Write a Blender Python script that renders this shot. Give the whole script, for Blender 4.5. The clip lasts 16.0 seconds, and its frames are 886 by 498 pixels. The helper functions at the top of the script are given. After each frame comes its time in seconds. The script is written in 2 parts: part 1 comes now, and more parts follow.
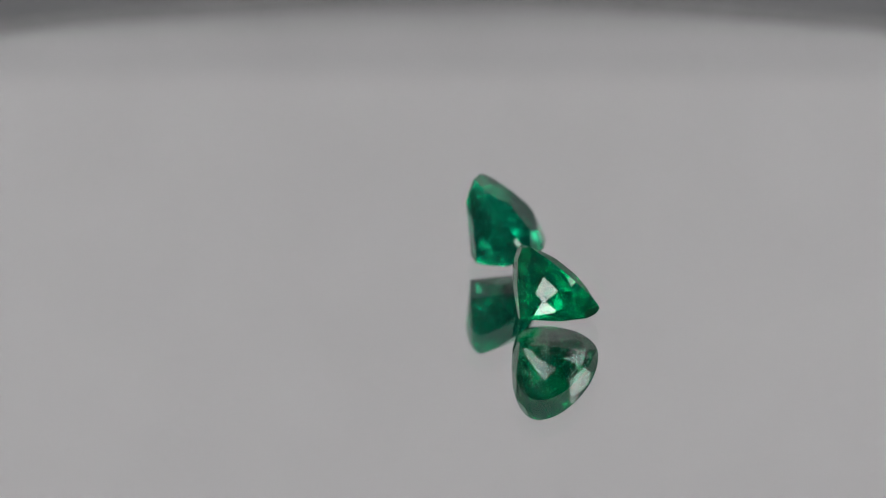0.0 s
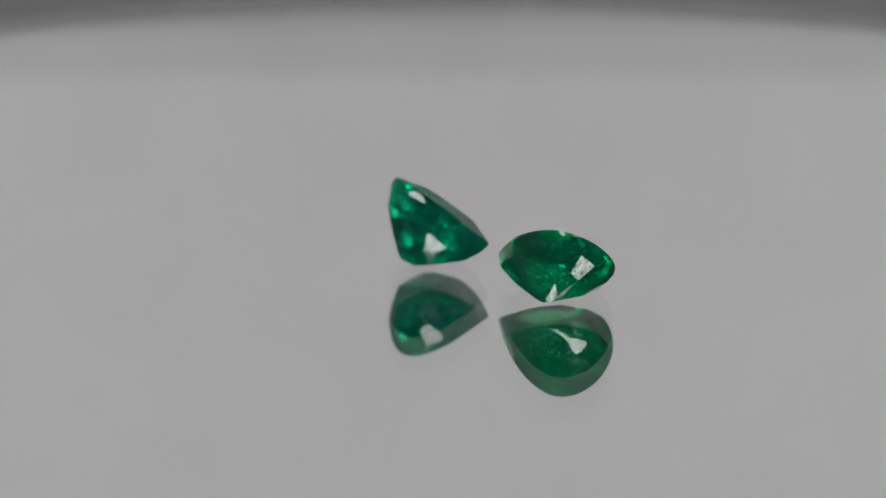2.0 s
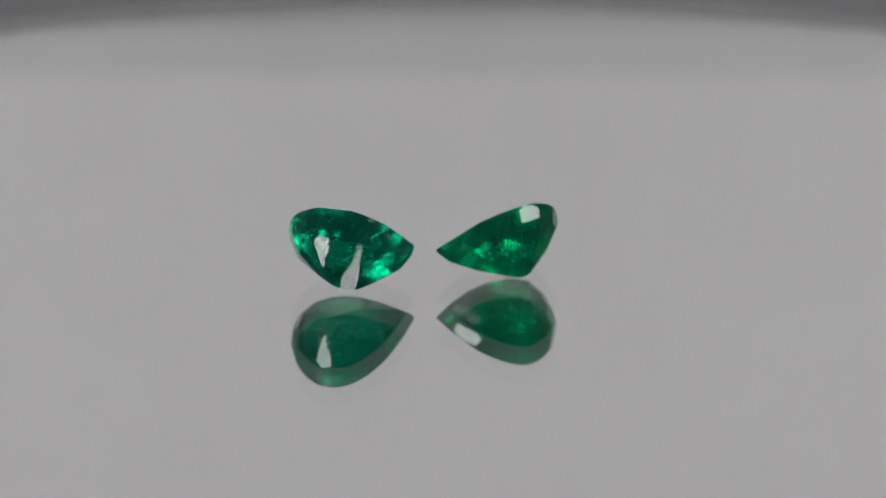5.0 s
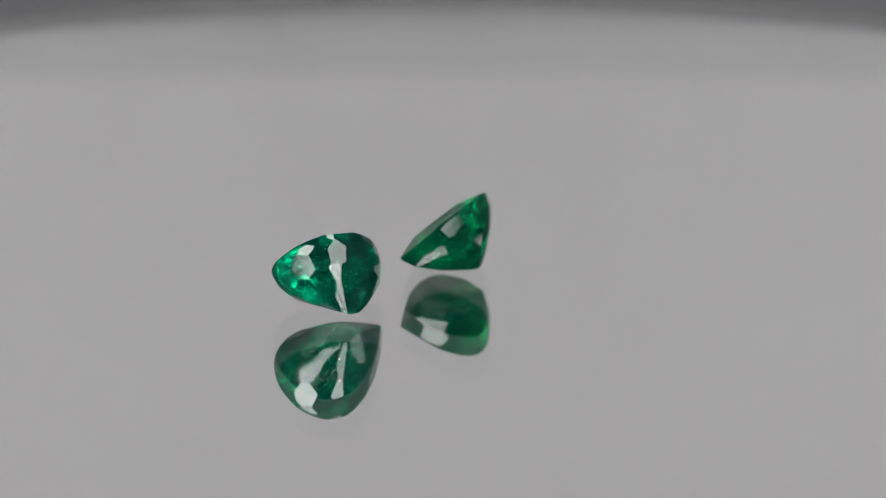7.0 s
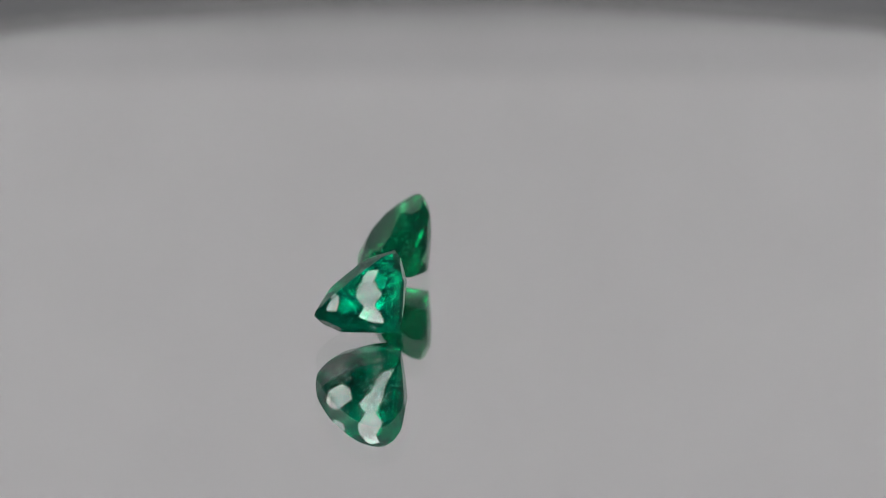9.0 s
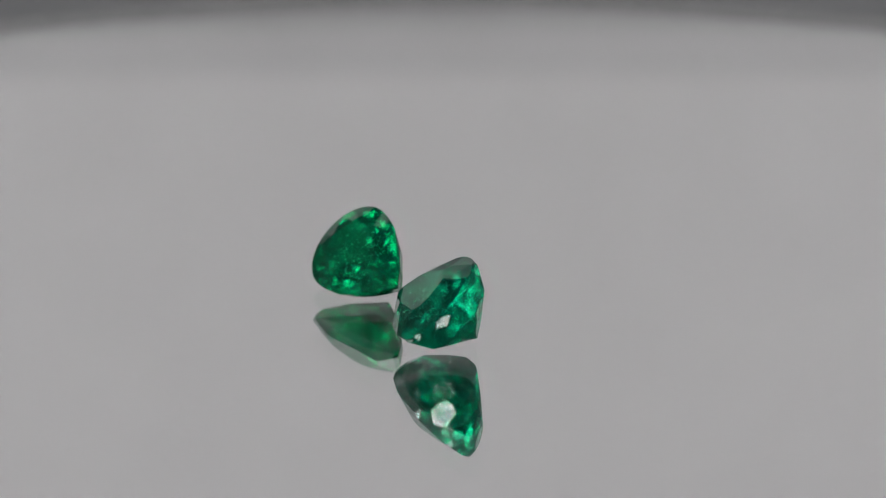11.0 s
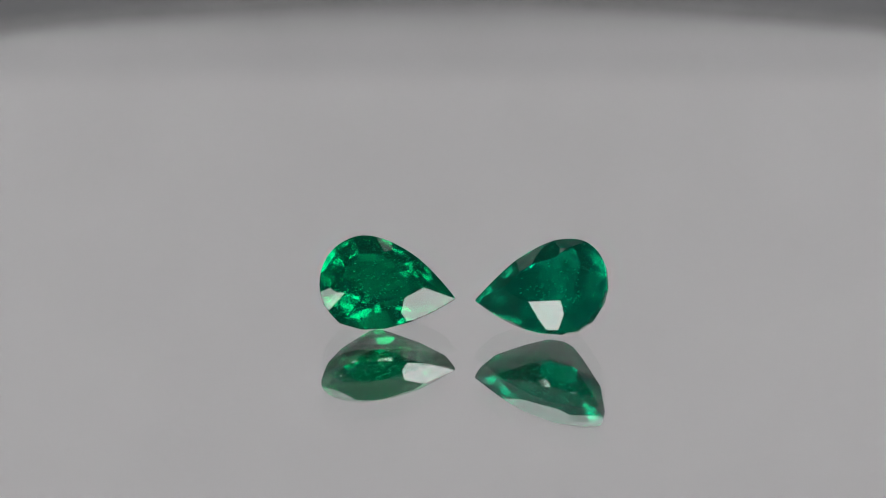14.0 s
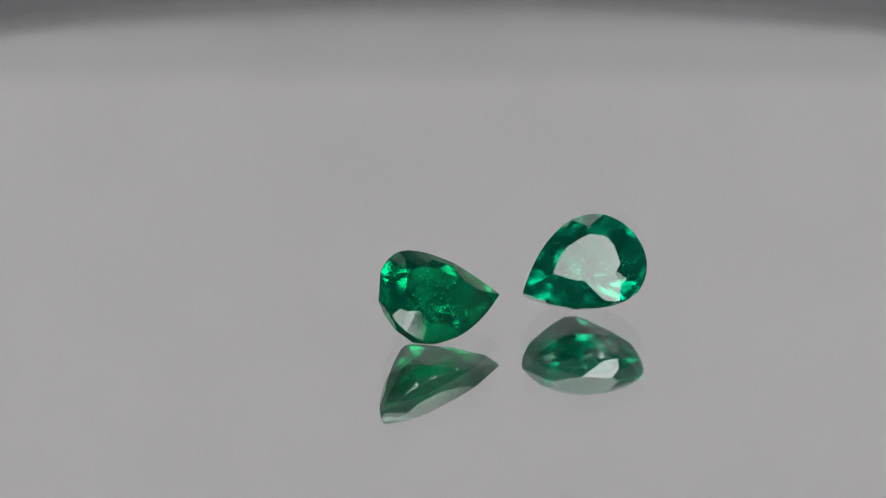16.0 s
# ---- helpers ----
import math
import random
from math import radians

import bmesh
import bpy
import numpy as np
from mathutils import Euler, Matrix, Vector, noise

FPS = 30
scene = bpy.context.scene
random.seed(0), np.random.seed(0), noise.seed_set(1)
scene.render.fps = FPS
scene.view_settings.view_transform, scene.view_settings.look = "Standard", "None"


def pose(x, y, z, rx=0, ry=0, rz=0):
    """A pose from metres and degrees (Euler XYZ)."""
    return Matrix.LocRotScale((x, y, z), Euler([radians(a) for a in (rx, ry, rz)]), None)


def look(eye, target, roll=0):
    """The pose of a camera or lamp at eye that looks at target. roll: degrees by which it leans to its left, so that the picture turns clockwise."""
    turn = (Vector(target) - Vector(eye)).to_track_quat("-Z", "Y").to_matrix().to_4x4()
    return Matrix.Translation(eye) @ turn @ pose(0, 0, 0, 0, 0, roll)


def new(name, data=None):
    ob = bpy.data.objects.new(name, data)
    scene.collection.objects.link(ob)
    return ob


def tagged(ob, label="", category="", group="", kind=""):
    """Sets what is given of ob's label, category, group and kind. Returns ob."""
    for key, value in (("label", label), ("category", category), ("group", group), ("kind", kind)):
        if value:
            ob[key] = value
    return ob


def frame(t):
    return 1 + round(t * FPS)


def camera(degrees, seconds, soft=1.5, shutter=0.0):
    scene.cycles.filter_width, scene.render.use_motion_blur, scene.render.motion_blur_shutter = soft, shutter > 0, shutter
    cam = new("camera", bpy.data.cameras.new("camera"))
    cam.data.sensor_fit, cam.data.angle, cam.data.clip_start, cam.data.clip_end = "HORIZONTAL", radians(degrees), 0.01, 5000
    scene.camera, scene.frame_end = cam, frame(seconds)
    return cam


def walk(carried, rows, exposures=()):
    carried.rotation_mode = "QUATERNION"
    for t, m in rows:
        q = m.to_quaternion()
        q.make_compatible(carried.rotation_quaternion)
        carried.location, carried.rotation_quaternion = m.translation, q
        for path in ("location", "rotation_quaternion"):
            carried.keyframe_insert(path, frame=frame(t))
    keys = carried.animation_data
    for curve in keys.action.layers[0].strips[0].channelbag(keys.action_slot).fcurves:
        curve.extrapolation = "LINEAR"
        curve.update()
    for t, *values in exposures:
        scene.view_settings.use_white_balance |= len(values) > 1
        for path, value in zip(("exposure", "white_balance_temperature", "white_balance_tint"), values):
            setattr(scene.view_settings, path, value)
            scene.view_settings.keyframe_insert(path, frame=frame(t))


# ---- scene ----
# A pair of pear-cut emeralds turning on a small mirrored turntable inside a photo light box.
# Camera: a long macro lens on a stand, still.
cam = camera(22.70, 16.0, soft=0.65)
EYE = Vector((-0.001084, -0.141699, 0.052611))
PITCH = radians(19.0999)
AIM = EYE + Vector((0, math.cos(PITCH), -math.sin(PITCH)))
STAND = look(EYE, AIM, 0.03)
walk(cam, [(0.0, STAND), (16.0, STAND)])
cam.data.dof.use_dof = True
cam.data.dof.focus_distance = 0.145
cam.data.dof.aperture_fstop = 32.0

# ---- world and exposure ----
world = bpy.data.worlds.new("studio_dark")
scene.world = world
world.use_nodes = True
world.node_tree.nodes["Background"].inputs[0].default_value = (1.0, 0.98, 0.98, 1)
world.node_tree.nodes["Background"].inputs[1].default_value = 0.05
scene.view_settings.exposure = 0.0
scene.cycles.max_bounces = 40
scene.cycles.glossy_bounces = 40
scene.cycles.transmission_bounces = 40
scene.cycles.transparent_max_bounces = 40
PANEL_POWER = 8.8
CARD_POWER = 8.4
TOP_POWER = 1.30
WISP, CLOUDINESS = 0.36, 0.09


# ---- materials ----
def material(name):
    m = bpy.data.materials.new(name)
    m.use_nodes = True
    nt = m.node_tree
    return m, nt, nt.nodes["Principled BSDF"]


def node(nt, kind, **values):
    n = nt.nodes.new(kind)
    for key, value in values.items():
        n.inputs[key.replace("_", " ")].default_value = value
    return n


def ramp(nt, fac, stops):
    r = nt.nodes.new("ShaderNodeValToRGB")
    while len(r.color_ramp.elements) < len(stops):
        r.color_ramp.elements.new(0.5)
    for e, (pos, col) in zip(r.color_ramp.elements, stops):
        e.position, e.color = pos, (*col, 1)
    nt.links.new(fac, r.inputs["Fac"])
    return r


def bump(nt, bsdf, height, strength, distance):
    b = node(nt, "ShaderNodeBump", Strength=strength, Distance=distance)
    nt.links.new(height, b.inputs["Height"])
    nt.links.new(b.outputs["Normal"], bsdf.inputs["Normal"])


def fabric(name, dark, light, scale, rough=0.85):
    m, nt, p = material(name)
    co = nt.nodes.new("ShaderNodeTexCoord")
    big = node(nt, "ShaderNodeTexNoise", Scale=scale * 0.05, Detail=3.0)
    fine = node(nt, "ShaderNodeTexNoise", Scale=scale, Detail=6.0)
    for n in (big, fine):
        nt.links.new(co.outputs["Object"], n.inputs["Vector"])
    mixed = nt.nodes.new("ShaderNodeMath")
    mixed.operation = "MULTIPLY_ADD"
    nt.links.new(fine.outputs["Fac"], mixed.inputs[0])
    mixed.inputs[1].default_value = 0.35
    nt.links.new(big.outputs["Fac"], mixed.inputs[2])
    r = ramp(nt, mixed.outputs[0], [(0.45, dark), (0.9, light)])
    nt.links.new(r.outputs["Color"], p.inputs["Base Color"])
    p.inputs["Roughness"].default_value = rough
    bump(nt, p, fine.outputs["Fac"], 0.3, 0.0006)
    return m


def emerald_material(name, tint, deep, milk):
    """Green beryl: clear, strongly coloured, polished flat outside, with wisps and clouds inside."""
    m, nt, p = material(name)
    nt.nodes.remove(p)
    co = nt.nodes.new("ShaderNodeTexCoord")
    veil = node(nt, "ShaderNodeTexNoise", Scale=420.0, Detail=5.0, Roughness=0.6)
    wisp = node(nt, "ShaderNodeTexNoise", Scale=1500.0, Detail=4.0, Roughness=0.65, Distortion=0.6)
    for n in (veil, wisp):
        nt.links.new(co.outputs["Object"], n.inputs["Vector"])
    depth = ramp(nt, veil.outputs["Fac"], [(0.35, deep), (0.7, tint)])
    uneven = node(nt, "ShaderNodeBump", Strength=WISP, Distance=0.0001)
    nt.links.new(wisp.outputs["Fac"], uneven.inputs["Height"])
    clear = node(nt, "ShaderNodeBsdfRefraction", Roughness=0.0, IOR=1.58)
    nt.links.new(depth.outputs["Color"], clear.inputs["Color"])
    nt.links.new(uneven.outputs["Normal"], clear.inputs["Normal"])
    cloud = ramp(nt, wisp.outputs["Fac"], [(0.3, tuple(0.5 * c for c in milk)), (0.75, milk)])
    cloudy = nt.nodes.new("ShaderNodeBsdfDiffuse")
    nt.links.new(cloud.outputs["Color"], cloudy.inputs["Color"])
    inside = node(nt, "ShaderNodeMixShader", Fac=CLOUDINESS)
    nt.links.new(clear.outputs[0], inside.inputs[1])
    nt.links.new(cloudy.outputs[0], inside.inputs[2])
    polish = node(nt, "ShaderNodeBsdfGlossy", Roughness=0.0, Color=(1, 1, 1, 1))
    gloss = node(nt, "ShaderNodeFresnel", IOR=1.58)
    skin = nt.nodes.new("ShaderNodeMixShader")
    nt.links.new(gloss.outputs[0], skin.inputs["Fac"])
    nt.links.new(inside.outputs[0], skin.inputs[1])
    nt.links.new(polish.outputs[0], skin.inputs[2])
    nt.links.new(skin.outputs[0], nt.nodes["Material Output"].inputs["Surface"])
    return m


def glass_material():
    """The thin clear face of a mirror: what does not glance off it goes straight on to the silver."""
    m, nt, p = material("mirror_glass")
    nt.nodes.remove(p)
    clear = node(nt, "ShaderNodeBsdfTransparent", Color=(0.985, 0.985, 0.985, 1))
    polish = node(nt, "ShaderNodeBsdfGlossy", Roughness=0.0, Color=(1, 1, 1, 1))
    slant = node(nt, "ShaderNodeLayerWeight", Blend=0.5)
    rise = nt.nodes.new("ShaderNodeMath")
    rise.operation, rise.inputs[1].default_value = "POWER", 5.0
    nt.links.new(slant.outputs["Facing"], rise.inputs[0])
    gloss = nt.nodes.new("ShaderNodeMath")
    gloss.operation, gloss.inputs[1].default_value, gloss.inputs[2].default_value = "MULTIPLY_ADD", 0.55, 0.02
    nt.links.new(rise.outputs[0], gloss.inputs[0])
    skin = nt.nodes.new("ShaderNodeMixShader")
    nt.links.new(gloss.outputs[0], skin.inputs["Fac"])
    nt.links.new(clear.outputs[0], skin.inputs[1])
    nt.links.new(polish.outputs[0], skin.inputs[2])
    nt.links.new(skin.outputs[0], nt.nodes["Material Output"].inputs["Surface"])
    return m


def metal(name, colour, rough):
    m, nt, p = material(name)
    p.inputs["Base Color"].default_value = (*colour, 1)
    p.inputs["Metallic"].default_value = 1.0
    p.inputs["Roughness"].default_value = rough
    return m


def plastic(name, colour, rough):
    m, nt, p = material(name)
    co = nt.nodes.new("ShaderNodeTexCoord")
    n = node(nt, "ShaderNodeTexNoise", Scale=300.0, Detail=4.0)
    nt.links.new(co.outputs["Object"], n.inputs["Vector"])
    r = ramp(nt, n.outputs["Fac"], [(0.3, tuple(c * 0.85 for c in colour)), (0.7, colour)])
    nt.links.new(r.outputs["Color"], p.inputs["Base Color"])
    p.inputs["Roughness"].default_value = rough
    bump(nt, p, n.outputs["Fac"], 0.1, 0.0002)
    return m


def glowing(name, colour, power):
    """A lit diffuser, a little hotter over the leds in its middle than at the rim."""
    m = bpy.data.materials.new(name)
    m.use_nodes = True
    nt = m.node_tree
    nt.nodes.clear()
    co = nt.nodes.new("ShaderNodeTexCoord")
    place = nt.nodes.new("ShaderNodeMapping")
    place.inputs["Location"].default_value = (-0.7, -0.7, 0.0)
    place.inputs["Scale"].default_value = (1.4, 1.4, 0.0)
    nt.links.new(co.outputs["Generated"], place.inputs["Vector"])
    fall = nt.nodes.new("ShaderNodeTexGradient")
    fall.gradient_type = "SPHERICAL"
    nt.links.new(place.outputs["Vector"], fall.inputs["Vector"])
    level = nt.nodes.new("ShaderNodeMath")
    level.operation, level.inputs[1].default_value, level.inputs[2].default_value = "MULTIPLY_ADD", power * 0.95, power * 0.40
    nt.links.new(fall.outputs["Fac"], level.inputs[0])
    e = node(nt, "ShaderNodeEmission", Color=(*colour, 1))
    nt.links.new(level.outputs[0], e.inputs["Strength"])
    o = nt.nodes.new("ShaderNodeOutputMaterial")
    nt.links.new(e.outputs[0], o.inputs["Surface"])
    return m


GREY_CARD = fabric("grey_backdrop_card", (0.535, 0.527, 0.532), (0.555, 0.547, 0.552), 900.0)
# Two greys for the strips that imitate light falling off down the backdrop.
FALLOFF_MID = fabric("falloff_mid_grey", (0.36, 0.355, 0.36), (0.40, 0.395, 0.40), 800.0)
FALLOFF_SOFT = fabric("falloff_soft_grey", (0.46, 0.455, 0.46), (0.49, 0.485, 0.49), 800.0)
DARK_CLOTH = fabric("charcoal_cloth", (0.06, 0.06, 0.062), (0.085, 0.085, 0.088), 800.0)
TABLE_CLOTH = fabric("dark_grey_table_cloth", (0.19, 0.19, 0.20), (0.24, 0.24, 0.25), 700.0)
EMERALD_DEEP = emerald_material("emerald_green", (0.006, 0.52, 0.30), (0.003, 0.32, 0.17), (0.003, 0.58, 0.34))
EMERALD_BLUISH = emerald_material("emerald_bluish_green", (0.006, 0.50, 0.345), (0.003, 0.32, 0.21), (0.003, 0.57, 0.39))
PLATE = glass_material()
SILVER = metal("mirror_silver", (0.93, 0.93, 0.935), 0.0)
HOUSING = plastic("black_lamp_housing", (0.03, 0.03, 0.032), 0.45)
PLATTER = plastic("dark_platter_plastic", (0.05, 0.05, 0.055), 0.4)
TOP_GLOW = glowing("led_top_glow", (1.0, 0.99, 0.99), TOP_POWER)
CARD_GLOW = glowing("led_backdrop_glow", (1.0, 0.995, 0.995), CARD_POWER)
GROUND = plastic("ground_glass_edge", (0.20, 0.20, 0.205), 0.9)
PANEL_GLOW = glowing("led_panel_glow", (1.0, 0.99, 0.985), PANEL_POWER)
DUST = plastic("pale_dust", (0.75, 0.75, 0.74), 0.8)
VEIL = plastic("pale_inclusion", (0.80, 0.92, 0.85), 0.3)


# ---- mesh helpers ----
def mesh_of(name, bm, mat):
    me = bpy.data.meshes.new(name)
    bmesh.ops.recalc_face_normals(bm, faces=bm.faces)
    bm.to_mesh(me)
    bm.free()
    me.materials.append(mat)
    return me


def part(name, bm, mat, parent, label=""):
    ob = new(name, mesh_of(name, bm, mat))
    ob.parent = parent
    return tagged(ob, label)


def slab(x0, x1, y0, y1, z0, z1, bevel=0.0):
    bm = bmesh.new()
    bmesh.ops.create_cube(bm, size=1)
    for v in bm.verts:
        v.co = Vector((x0 if v.co.x < 0 else x1, y0 if v.co.y < 0 else y1, z0 if v.co.z < 0 else z1))
    if bevel:
        bmesh.ops.bevel(bm, geom=bm.edges[:], offset=bevel, segments=3, affect="EDGES", profile=0.6)
    return bm


def lathe(profile, n=192):
    """A solid of revolution about z from (radius, height) pairs; it is closed with discs at both ends."""
    bm = bmesh.new()
    rings = []
    for r, z in profile:
        rings.append([bm.verts.new((r * math.cos(2 * math.pi * k / n), r * math.sin(2 * math.pi * k / n), z)) for k in range(n)])
    for a, b in zip(rings, rings[1:]):
        for k in range(n):
            bm.faces.new((a[k], a[(k + 1) % n], b[(k + 1) % n], b[k]))
    bm.faces.new(rings[0][::-1])
    bm.faces.new(rings[-1])
    return bm


# ---- the light box ----
GLASS = 0.00074
TABLE_Z = -0.030
CARD_Y = 0.36
HALF_X, BACK_Y, FRONT_Y, TOP_Z, THICK = 0.45, 0.45, -0.55, 0.66, 0.004


def structure(name, bm, mat, label, category):
    ob = new(name, mesh_of(name, bm, mat))
    return tagged(ob, label, category, kind="structure")


structure("floor", slab(-HALF_X, HALF_X, FRONT_Y, BACK_Y, TABLE_Z - 0.01, TABLE_Z), TABLE_CLOTH,
          "dark grey cloth floor of the light box", "floor")
structure("wall_north", slab(-HALF_X, HALF_X, BACK_Y, BACK_Y + THICK, TABLE_Z - 0.01, TOP_Z), DARK_CLOTH,
          "plain charcoal cloth back of the box", "wall")
# Three added strips in stepped greys: the backdrop's dimming towards its foot, as colour.
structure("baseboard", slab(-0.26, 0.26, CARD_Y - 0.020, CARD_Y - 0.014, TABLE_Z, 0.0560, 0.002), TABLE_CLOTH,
          "added dark grey cloth strip, darkest step of the backdrop's imitated light falloff", "baseboard")
structure("falloff_strip_1", slab(-0.26, 0.26, CARD_Y - 0.013, CARD_Y - 0.008, TABLE_Z, 0.0625, 0.002), FALLOFF_MID,
          "added mid grey cloth strip, middle step of the imitated light falloff", "trim")
structure("falloff_strip_2", slab(-0.26, 0.26, CARD_Y - 0.007, CARD_Y - 0.002, TABLE_Z, 0.0755, 0.002), FALLOFF_SOFT,
          "added soft grey cloth strip, lightest step of the imitated light falloff", "trim")
structure("wall_south", slab(-HALF_X, HALF_X, FRONT_Y - THICK, FRONT_Y, TABLE_Z - 0.01, TOP_Z), DARK_CLOTH,
          "plain charcoal cloth front of the light box", "wall")
structure("wall_west", slab(-HALF_X - THICK, -HALF_X, FRONT_Y - THICK, BACK_Y + THICK, TABLE_Z - 0.01, TOP_Z), DARK_CLOTH,
          "plain charcoal cloth side of the light box", "wall")
structure("wall_east", slab(HALF_X, HALF_X + THICK, FRONT_Y - THICK, BACK_Y + THICK, TABLE_Z - 0.01, TOP_Z), DARK_CLOTH,
          "plain charcoal cloth side of the light box", "wall")
structure("ceiling", slab(-HALF_X - THICK, HALF_X + THICK, FRONT_Y - THICK, BACK_Y + THICK, TOP_Z, TOP_Z + THICK), DARK_CLOTH,
          "plain charcoal cloth top of the light box", "ceiling")


card = new("backdrop_card", mesh_of("backdrop_card", slab(-0.24, 0.24, CARD_Y, CARD_Y + 0.003, TABLE_Z, 0.400, 0.0008), GREY_CARD))
tagged(card, "plain light grey card standing upright behind the turntable", "backdrop")

# ---- the lamps: two pairs that the facets catch, one pair that lights the backdrop card ----
def led_panel(place, target, wide, high, glow, label, group, post):
    """A flat panel lamp that faces target."""
    lamp = new("led_panel")
    b = 0.006
    part("housing", slab(-wide - b, wide + b, -high - b, high + b, 0.001, 0.020, 0.003), HOUSING, lamp)
    part("diffuser", slab(-wide, wide, -high, high, -0.001, 0.0006, 0.0004), glow, lamp, "glowing white diffuser")
    part("bracket", slab(-0.012, 0.012, -0.012, 0.012, 0.021, 0.045, 0.002), HOUSING, lamp)
    lamp.matrix_world = look(place, target)
    if post:
        at = lamp.matrix_world @ Vector((0, 0, 0.040))
        pole = slab(at.x - 0.006, at.x + 0.006, at.y - 0.006, at.y + 0.006, min(at.z, post), max(at.z, post), 0.001)
        foot = 0.004 if post < at.z else -0.004
        bmesh.ops.create_cube(pole, size=1, matrix=Matrix.LocRotScale((at.x, at.y, post + foot / 2), None, (0.06, 0.06, abs(foot))))
        bmesh.ops.transform(pole, matrix=lamp.matrix_world.inverted(), verts=pole.verts)
        part("post", pole, HOUSING, lamp)
    return tagged(lamp, label, "lamp", group)


def from_centre(azimuth, elevation, distance):
    """A place seen from the turntable's middle; azimuth in degrees from the back towards the east."""
    a, e = radians(azimuth), radians(elevation)
    return (distance * math.sin(a) * math.cos(e), distance * math.cos(a) * math.cos(e), distance * math.sin(e))


for side in (-1, 1):
    led_panel(from_centre(0.5 + side * 129.5, 65, 0.56), (0, 0, 0), 0.059, 0.060, PANEL_GLOW,
              "square lit led panel hung over the turntable", "upper led panels", TOP_Z)
    led_panel(from_centre(side * 141, 26, 0.50), (0, 0, 0), 0.074, 0.165, PANEL_GLOW,
              "upright lit led panel beside the camera", "lower led panels", TABLE_Z)
    led_panel((side * 0.33, 0.03, 0.125), (side * 0.33, 1.0, 0.125), 0.05, 0.10, CARD_GLOW,
              "upright lit led panel turned to the backdrop card", "backdrop led panels", TABLE_Z)
led_panel(from_centre(0, 58, 0.50), (0, 0, 0), 0.15, 0.085, TOP_GLOW,
          "wide dim led panel hung over the back of the turntable", "back led panel", TOP_Z)

# ---- the turntable ----
R_DISC = 0.0945
turntable = new("turntable")
tagged(turntable, "round mirrored glass display turntable, slowly turning", "turntable")
plate = part("mirror_plate", lathe([(R_DISC, -GLASS), (R_DISC, -0.00005), (R_DISC - 0.00005, 0.0)]), PLATE, turntable,
     "clear polished glass plate")
plate.data.materials.append(GROUND)
for face in plate.data.polygons:
    if face.normal.z < 0.9:
        face.material_index = 1
part("silvering", lathe([(R_DISC - 0.0006, -GLASS + 0.0000), (R_DISC - 0.0006, -GLASS + 0.00002)]), SILVER, turntable, "silvered mirror backing")
part("platter", lathe([(R_DISC - 0.004, TABLE_Z + 0.004), (R_DISC - 0.001, TABLE_Z + 0.006), (R_DISC - 0.001, -GLASS - 0.002), (R_DISC - 0.002, -GLASS - 0.0004)]),
     PLATTER, turntable, "dark plastic platter")
part("foot", lathe([(0.05, TABLE_Z), (0.05, TABLE_Z + 0.004)], 96), PLATTER, turntable)

dust = bmesh.new()
grit = random.Random(21)
for _ in range(14):
    r, a = 0.008 + 0.030 * grit.random(), grit.random() * 2 * math.pi
    size = grit.uniform(0.000018, 0.00004)
    bmesh.ops.create_icosphere(dust, subdivisions=1, radius=size,
                               matrix=Matrix.Translation((r * math.cos(a), r * math.sin(a), size * 0.8)))
tagged(part("dust", dust, DUST, turntable, "few pale dust specks"), kind="stuff")


# ---- the emeralds ----
def pear(length, width, head, power, f):
    """A point of the pear outline and its outward normal; f runs 0..1 from the middle of the head along one flank to the tip."""
    hl, tl = head * length, (1 - head) * length
    if f < 0.42:
        a = f / 0.42 * math.pi / 2
        p = Vector((-hl * math.cos(a), width / 2 * math.sin(a)))
        n = Vector((-math.cos(a) / hl, math.sin(a) * 2 / width))
    else:
        u = (f - 0.42) / 0.58
        p = Vector((tl * u, width / 2 * (1 - u ** power)))
        n = Vector((width / 2 * power * u ** (power - 1) / tl, 1))
    return p, n.normalized()


def solid(planes, size):
    """The convex solid inside planes (nx, ny, nz, distance): each plane that bounds it becomes one flat facet."""
    n, d = planes[:, :3], planes[:, 3] / size
    i, j, k = (a.ravel() for a in np.meshgrid(*[np.arange(len(n))] * 3, indexing="ij"))
    keep = (i < j) & (j < k)
    i, j, k = i[keep], j[keep], k[keep]
    m = np.stack([n[i], n[j], n[k]], 1)
    keep = np.abs(np.linalg.det(m)) > 1e-5
    m, i, j, k = m[keep], i[keep], j[keep], k[keep]
    p = np.linalg.solve(m, np.stack([d[i], d[j], d[k]], 1)[:, :, None])[:, :, 0]
    p = p[(p @ n.T <= d + 1e-7).all(1)]
    corners = []
    for q in p:
        if not any(np.abs(q - r).max() < 2e-6 for r in corners):
            corners.append(q)
    corners = np.array(corners)
    bm = bmesh.new()
    verts = [bm.verts.new(q * size) for q in corners]
    for no, dist in zip(n, d):
        on = np.flatnonzero(np.abs(corners @ no - dist) < 4e-6)
        if len(on) < 3:
            continue
        mid = corners[on].mean(0)
        e = np.cross(no, (0.3, 0.5, 0.8))
        e /= np.linalg.norm(e)
        f = np.cross(no, e)
        turn = np.arctan2((corners[on] - mid) @ f, (corners[on] - mid) @ e)
        loop = [verts[v] for v in on[np.argsort(turn)]]
        if bm.faces.get(loop) is None:
            bm.faces.new(loop)
    bmesh.ops.remove_doubles(bm, verts=bm.verts, dist=0.0012 * size)
    return bm


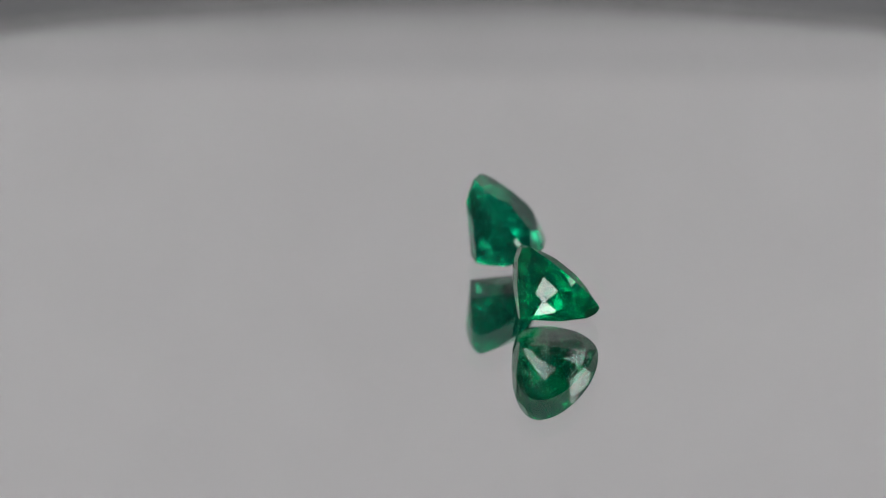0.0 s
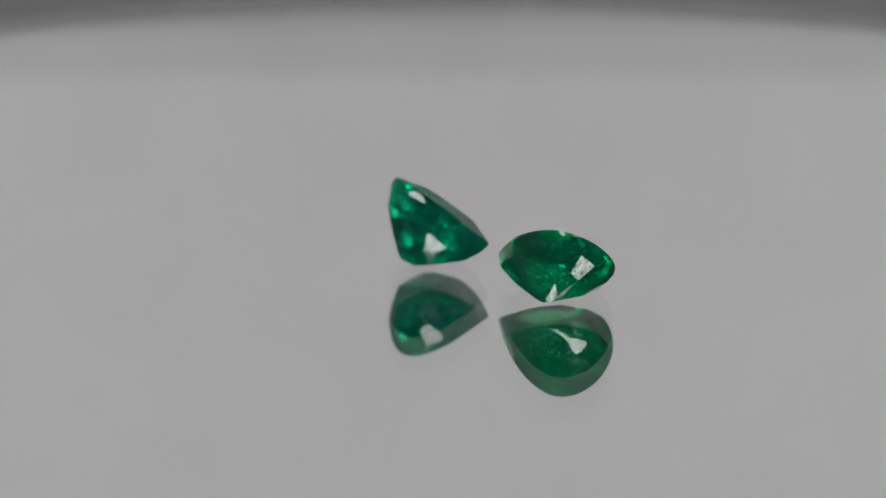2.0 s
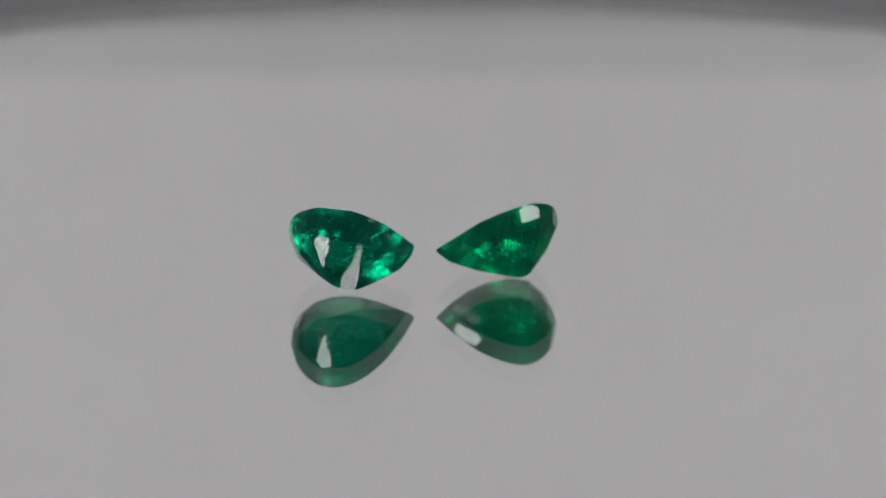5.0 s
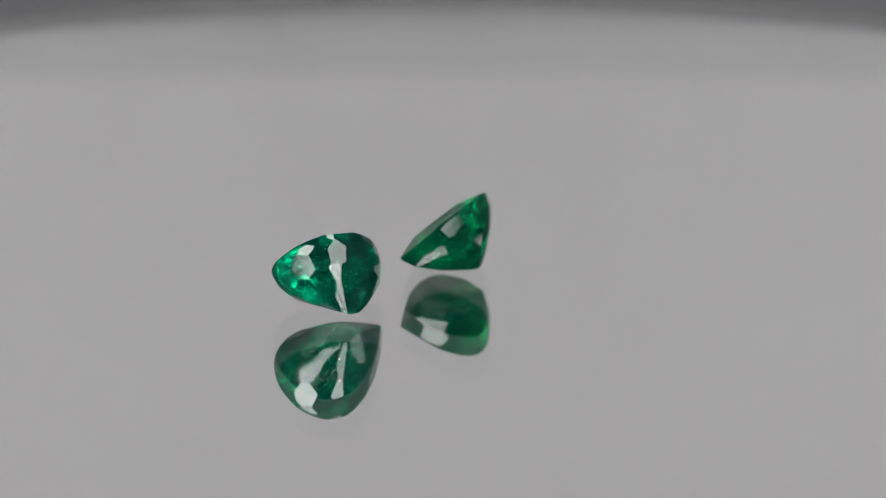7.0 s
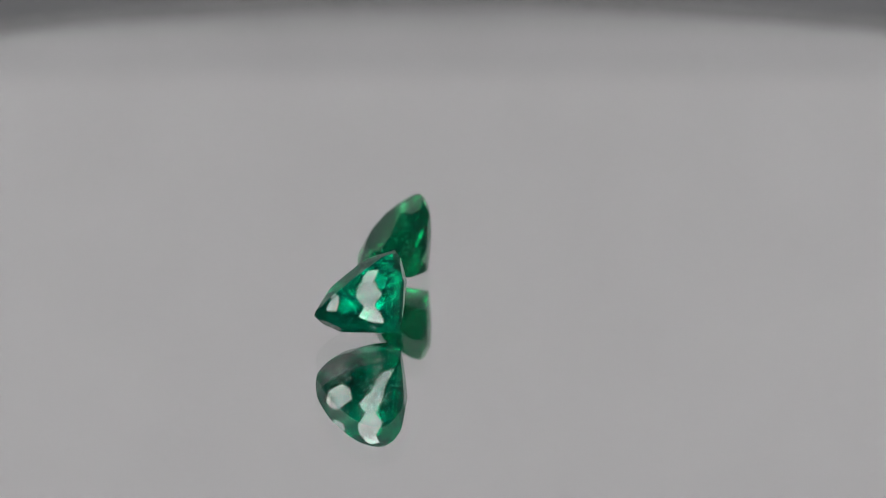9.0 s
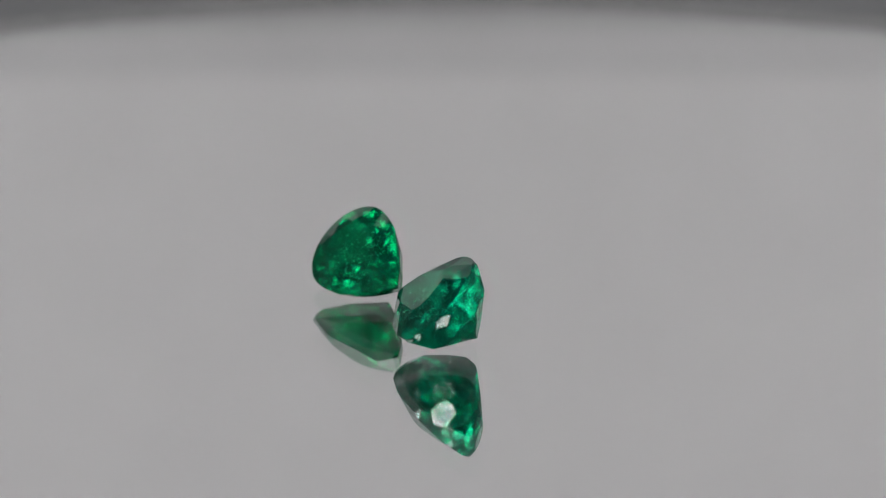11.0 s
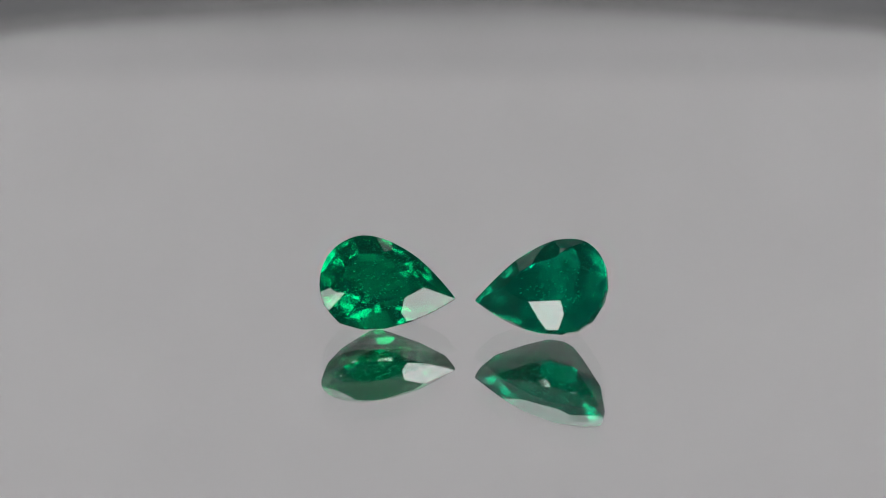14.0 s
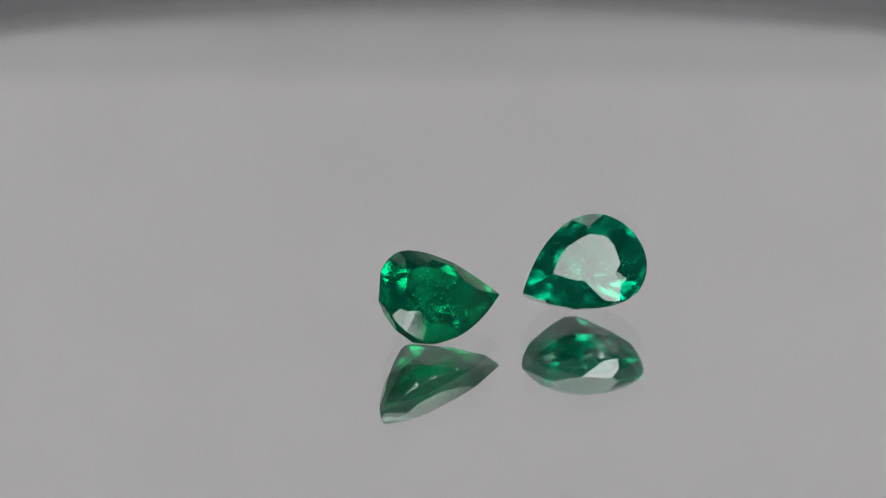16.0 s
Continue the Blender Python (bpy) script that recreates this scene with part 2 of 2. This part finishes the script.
def cut_stone(length, width, head, power, depth, crown, corners, table, tilt, keel, belly, rows, girdle, seed, star, seat):
    """A pear brilliant: facet planes trim a block, tier by tier. corners: where along a flank the
    table has its corners; table: its share of the outline at head, flank and tip; tilt: its lean towards the tip;
    keel: the two ends of the ridge at the back; belly: how full the back is; rows: the pavilion's rings
    of facets, (offset, facets along a flank, depth); star: how far out and
    how high the stars end; seat: the facet it lies on. Each facet is off true by up to about a degree."""
    k0, k1 = Vector((keel[0] * length, 0)), Vector((keel[1] * length, 0))
    hand = random.Random(seed)
    planes = []

    def trim(co, no, off=0.0):
        lean = Vector((hand.gauss(0, off), hand.gauss(0, off), hand.gauss(0, off)))
        no = (no + lean).normalized()
        planes.append((*no, no.dot(co)))

    def rim(f, side):
        """A point of the outline and the way out from it; at the tip it is straight ahead."""
        p, n = pear(length, width, head, power, f)
        if f >= 1:
            return p, Vector((1, 0))
        return Vector((p.x, p.y * side)), Vector((n.x, n.y * side))

    def slope(outer, inner, n, off):
        """A facet through two points, level along the outline."""
        no = Vector((-n.y, n.x, 0)).cross(inner - outer).normalized()
        trim((outer + inner) / 2, no if no.xy.dot(n) > 0 else -no, off)

    g = girdle / 2
    lid = Vector((tilt, 0, 1)).normalized()
    planes.append(seat)
    trim(Vector((0, 0, g + crown)), lid)
    for k in range(25):
        for side in (1, -1):
            p, n = pear(length, width, head, power, k / 24)
            trim(Vector((p.x, p.y * side, 0)), Vector((n.x, n.y * side, 0)))
    # the back: tiers of facets, each tier turned half a facet against the next
    for f0, count, level in rows:
        for k in range(count + 1):
            f = (k + f0) / count
            if f > 1.01:
                continue
            f = min(f, 1.0)
            d0, d1 = max(0.0, level - 0.1), min(1.0, level + 0.1)
            fit = 1.0 if d0 == 0 else 0.985
            for side in ((1, -1) if f > 0 else (1,)):
                p, n = pear(length, width, head, power, f)
                p, n = Vector((p.x, p.y * side)), Vector((n.x, n.y * side))
                base = k1 if f > 0.42 else k0
                a = base + (p - base) * fit * (1 - d0 ** belly)
                b = base + (p - base) * fit * (1 - d1 ** belly)
                slope(Vector((*a, -g - d0 * depth)), Vector((*b, -g - d1 * depth)), n, 0.018)
    # the front: kites from the rim to the table's corners, a star on each edge of the table, halves by the rim
    m = Vector((0.06 * length, 0))

    def inset(f, side, share):
        p, n = rim(f, side)
        return m + (p - m) * share

    def top(f):
        """The table's share of the outline."""
        if f < 0.42:
            return table[0] + (table[1] - table[0]) * f / 0.42
        return table[1] + (table[2] - table[1]) * (f - 0.42) / 0.58

    def corner(f, side):
        q = inset(f, side, top(f))
        return Vector((*q, g + crown - (lid.x / lid.z) * q.x))

    for f in corners:
        for side in ((1, -1) if f > 0 else (1,)):
            p, n = rim(min(f, 0.87), side)
            slope(Vector((*p, g)), corner(f, side), n, 0.012)
    edges = [((corners[0], -1), (corners[0], 1), 0.0, 1)] if corners[0] > 0 else []
    for side in (1, -1):
        edges += [((c, side), (d, side), (c + d) / 2, side) for c, d in zip(corners, corners[1:])]
    for c, d, f, side in edges:
        u, v = corner(*c), corner(*d)
        low = Vector((*inset(f, side, 1 - (1 - top(f)) * star[0]), g + crown * star[1]))
        no = (v - u).cross(low - u).normalized()
        trim(u, no if no.z > 0 else -no)
        ends = (f - (d[0] - f) * 0.5, f + (d[0] - f) * 0.5) if f > 0 else (0.05, 0.05)
        for h, way in zip(ends, (side, side if f > 0 else -side)):
            p, n = rim(h, way)
            slope(Vector((*p, g)), low, n, 0.010)
    return solid(np.array(planes), length)


GEM_ROWS = []


def emerald(x, y, axes, height, size, mat, label, seed):
    u, w = Vector(axes[0]).normalized(), Vector(axes[1])
    w = (w - u * w.dot(u)).normalized()
    turn = Matrix((u, w.cross(u), w)).transposed()
    bm = cut_stone(*size, (*(turn.transposed() @ Vector((0, 0, -1))), height))
    stone = new("emerald", mesh_of("emerald", bm, mat))
    tagged(stone, label, "gemstone", "matched pair of emeralds")
    low = min((turn @ v.co).z for v in stone.data.vertices)
    rest = Matrix.Translation((x, y, 0.00001 - low)) @ turn.to_4x4()
    GEM_ROWS.append((stone, rest))
    rnd = random.Random(seed)
    length, width, depth = size[0], size[1], size[4]
    cloud = bmesh.new()
    for _ in range(160):
        r, a = math.sqrt(rnd.random()) * 0.7, rnd.random() * 2 * math.pi
        h = -rnd.random() ** 1.5 * 0.6 * depth
        k = 1 + h / depth * 0.85
        made = bmesh.ops.create_icosphere(cloud, subdivisions=1, radius=rnd.uniform(0.000012, 0.000055))["verts"]
        s = Vector((rnd.uniform(0.6, 2.2), rnd.uniform(0.4, 1.2), rnd.uniform(0.2, 0.8)))
        for v in made:
            v.co = Vector((v.co.x * s.x, v.co.y * s.y, v.co.z * s.z)) * rnd.uniform(0.75, 1.25)
            v.co += Vector((0.10 * length + r * math.cos(a) * length * 0.36 * k, r * math.sin(a) * width * 0.42 * k, h))
    tagged(part("inclusions", cloud, VEIL, stone, "scattered pale feathery inclusions"), kind="stuff")
    return stone


emerald(-0.004985, -0.005977, ((0.966, 0.1894, -0.1762), (0.2584, -0.6791, 0.687)), 0.00281,
        (0.009057, 0.006682, 0.3209, 1.895, 0.003443, 0.00060, (0.0, 0.22, 0.47, 1.0), (0.60, 0.56, 0.80), -0.0215, (0.0448, 0.1633), 1.537,
         ((0.75, 7, 0.102), (0.0, 8, 0.764), (0.25, 4, 0.897), (0.0, 8, 0.389)), 0.00022, 1289, (0.468, 0.50)), EMERALD_DEEP,
        "deep green pear-cut emerald resting on its side on the mirror", 3)
emerald(0.00834, -0.005112, ((-0.9611, -0.0395, -0.2733), (-0.176, -0.6749, 0.7166)), 0.00357,
        (0.008964, 0.006778, 0.3208, 1.881, 0.00388, 0.000679, (0.118, 0.331, 0.50, 1.0), (0.506, 0.56, 0.82), -0.0195, (0.0537, 0.2705), 1.828,
         ((0.0, 8, 0.06), (0.0, 8, 0.689), (0.75, 6, 0.642), (0.5, 5, 0.743), (0.5, 8, 0.267)), 0.00022, 24895, (0.573, 0.509)), EMERALD_BLUISH,
        "slightly bluish green pear-cut emerald, pointing at its twin on the mirror", 8)


# ---- the slow turn ----
def turned(t):
    return Matrix.Rotation(-0.191188 + 0.307247 * (t - 14.2), 4, "Z")


def motions():
    times = [0.5 * k for k in range(33)]
    walk(turntable, [(t, turned(t)) for t in times])
    for stone, rest in GEM_ROWS:
        walk(stone, [(t, turned(t) @ rest) for t in times])


motions()
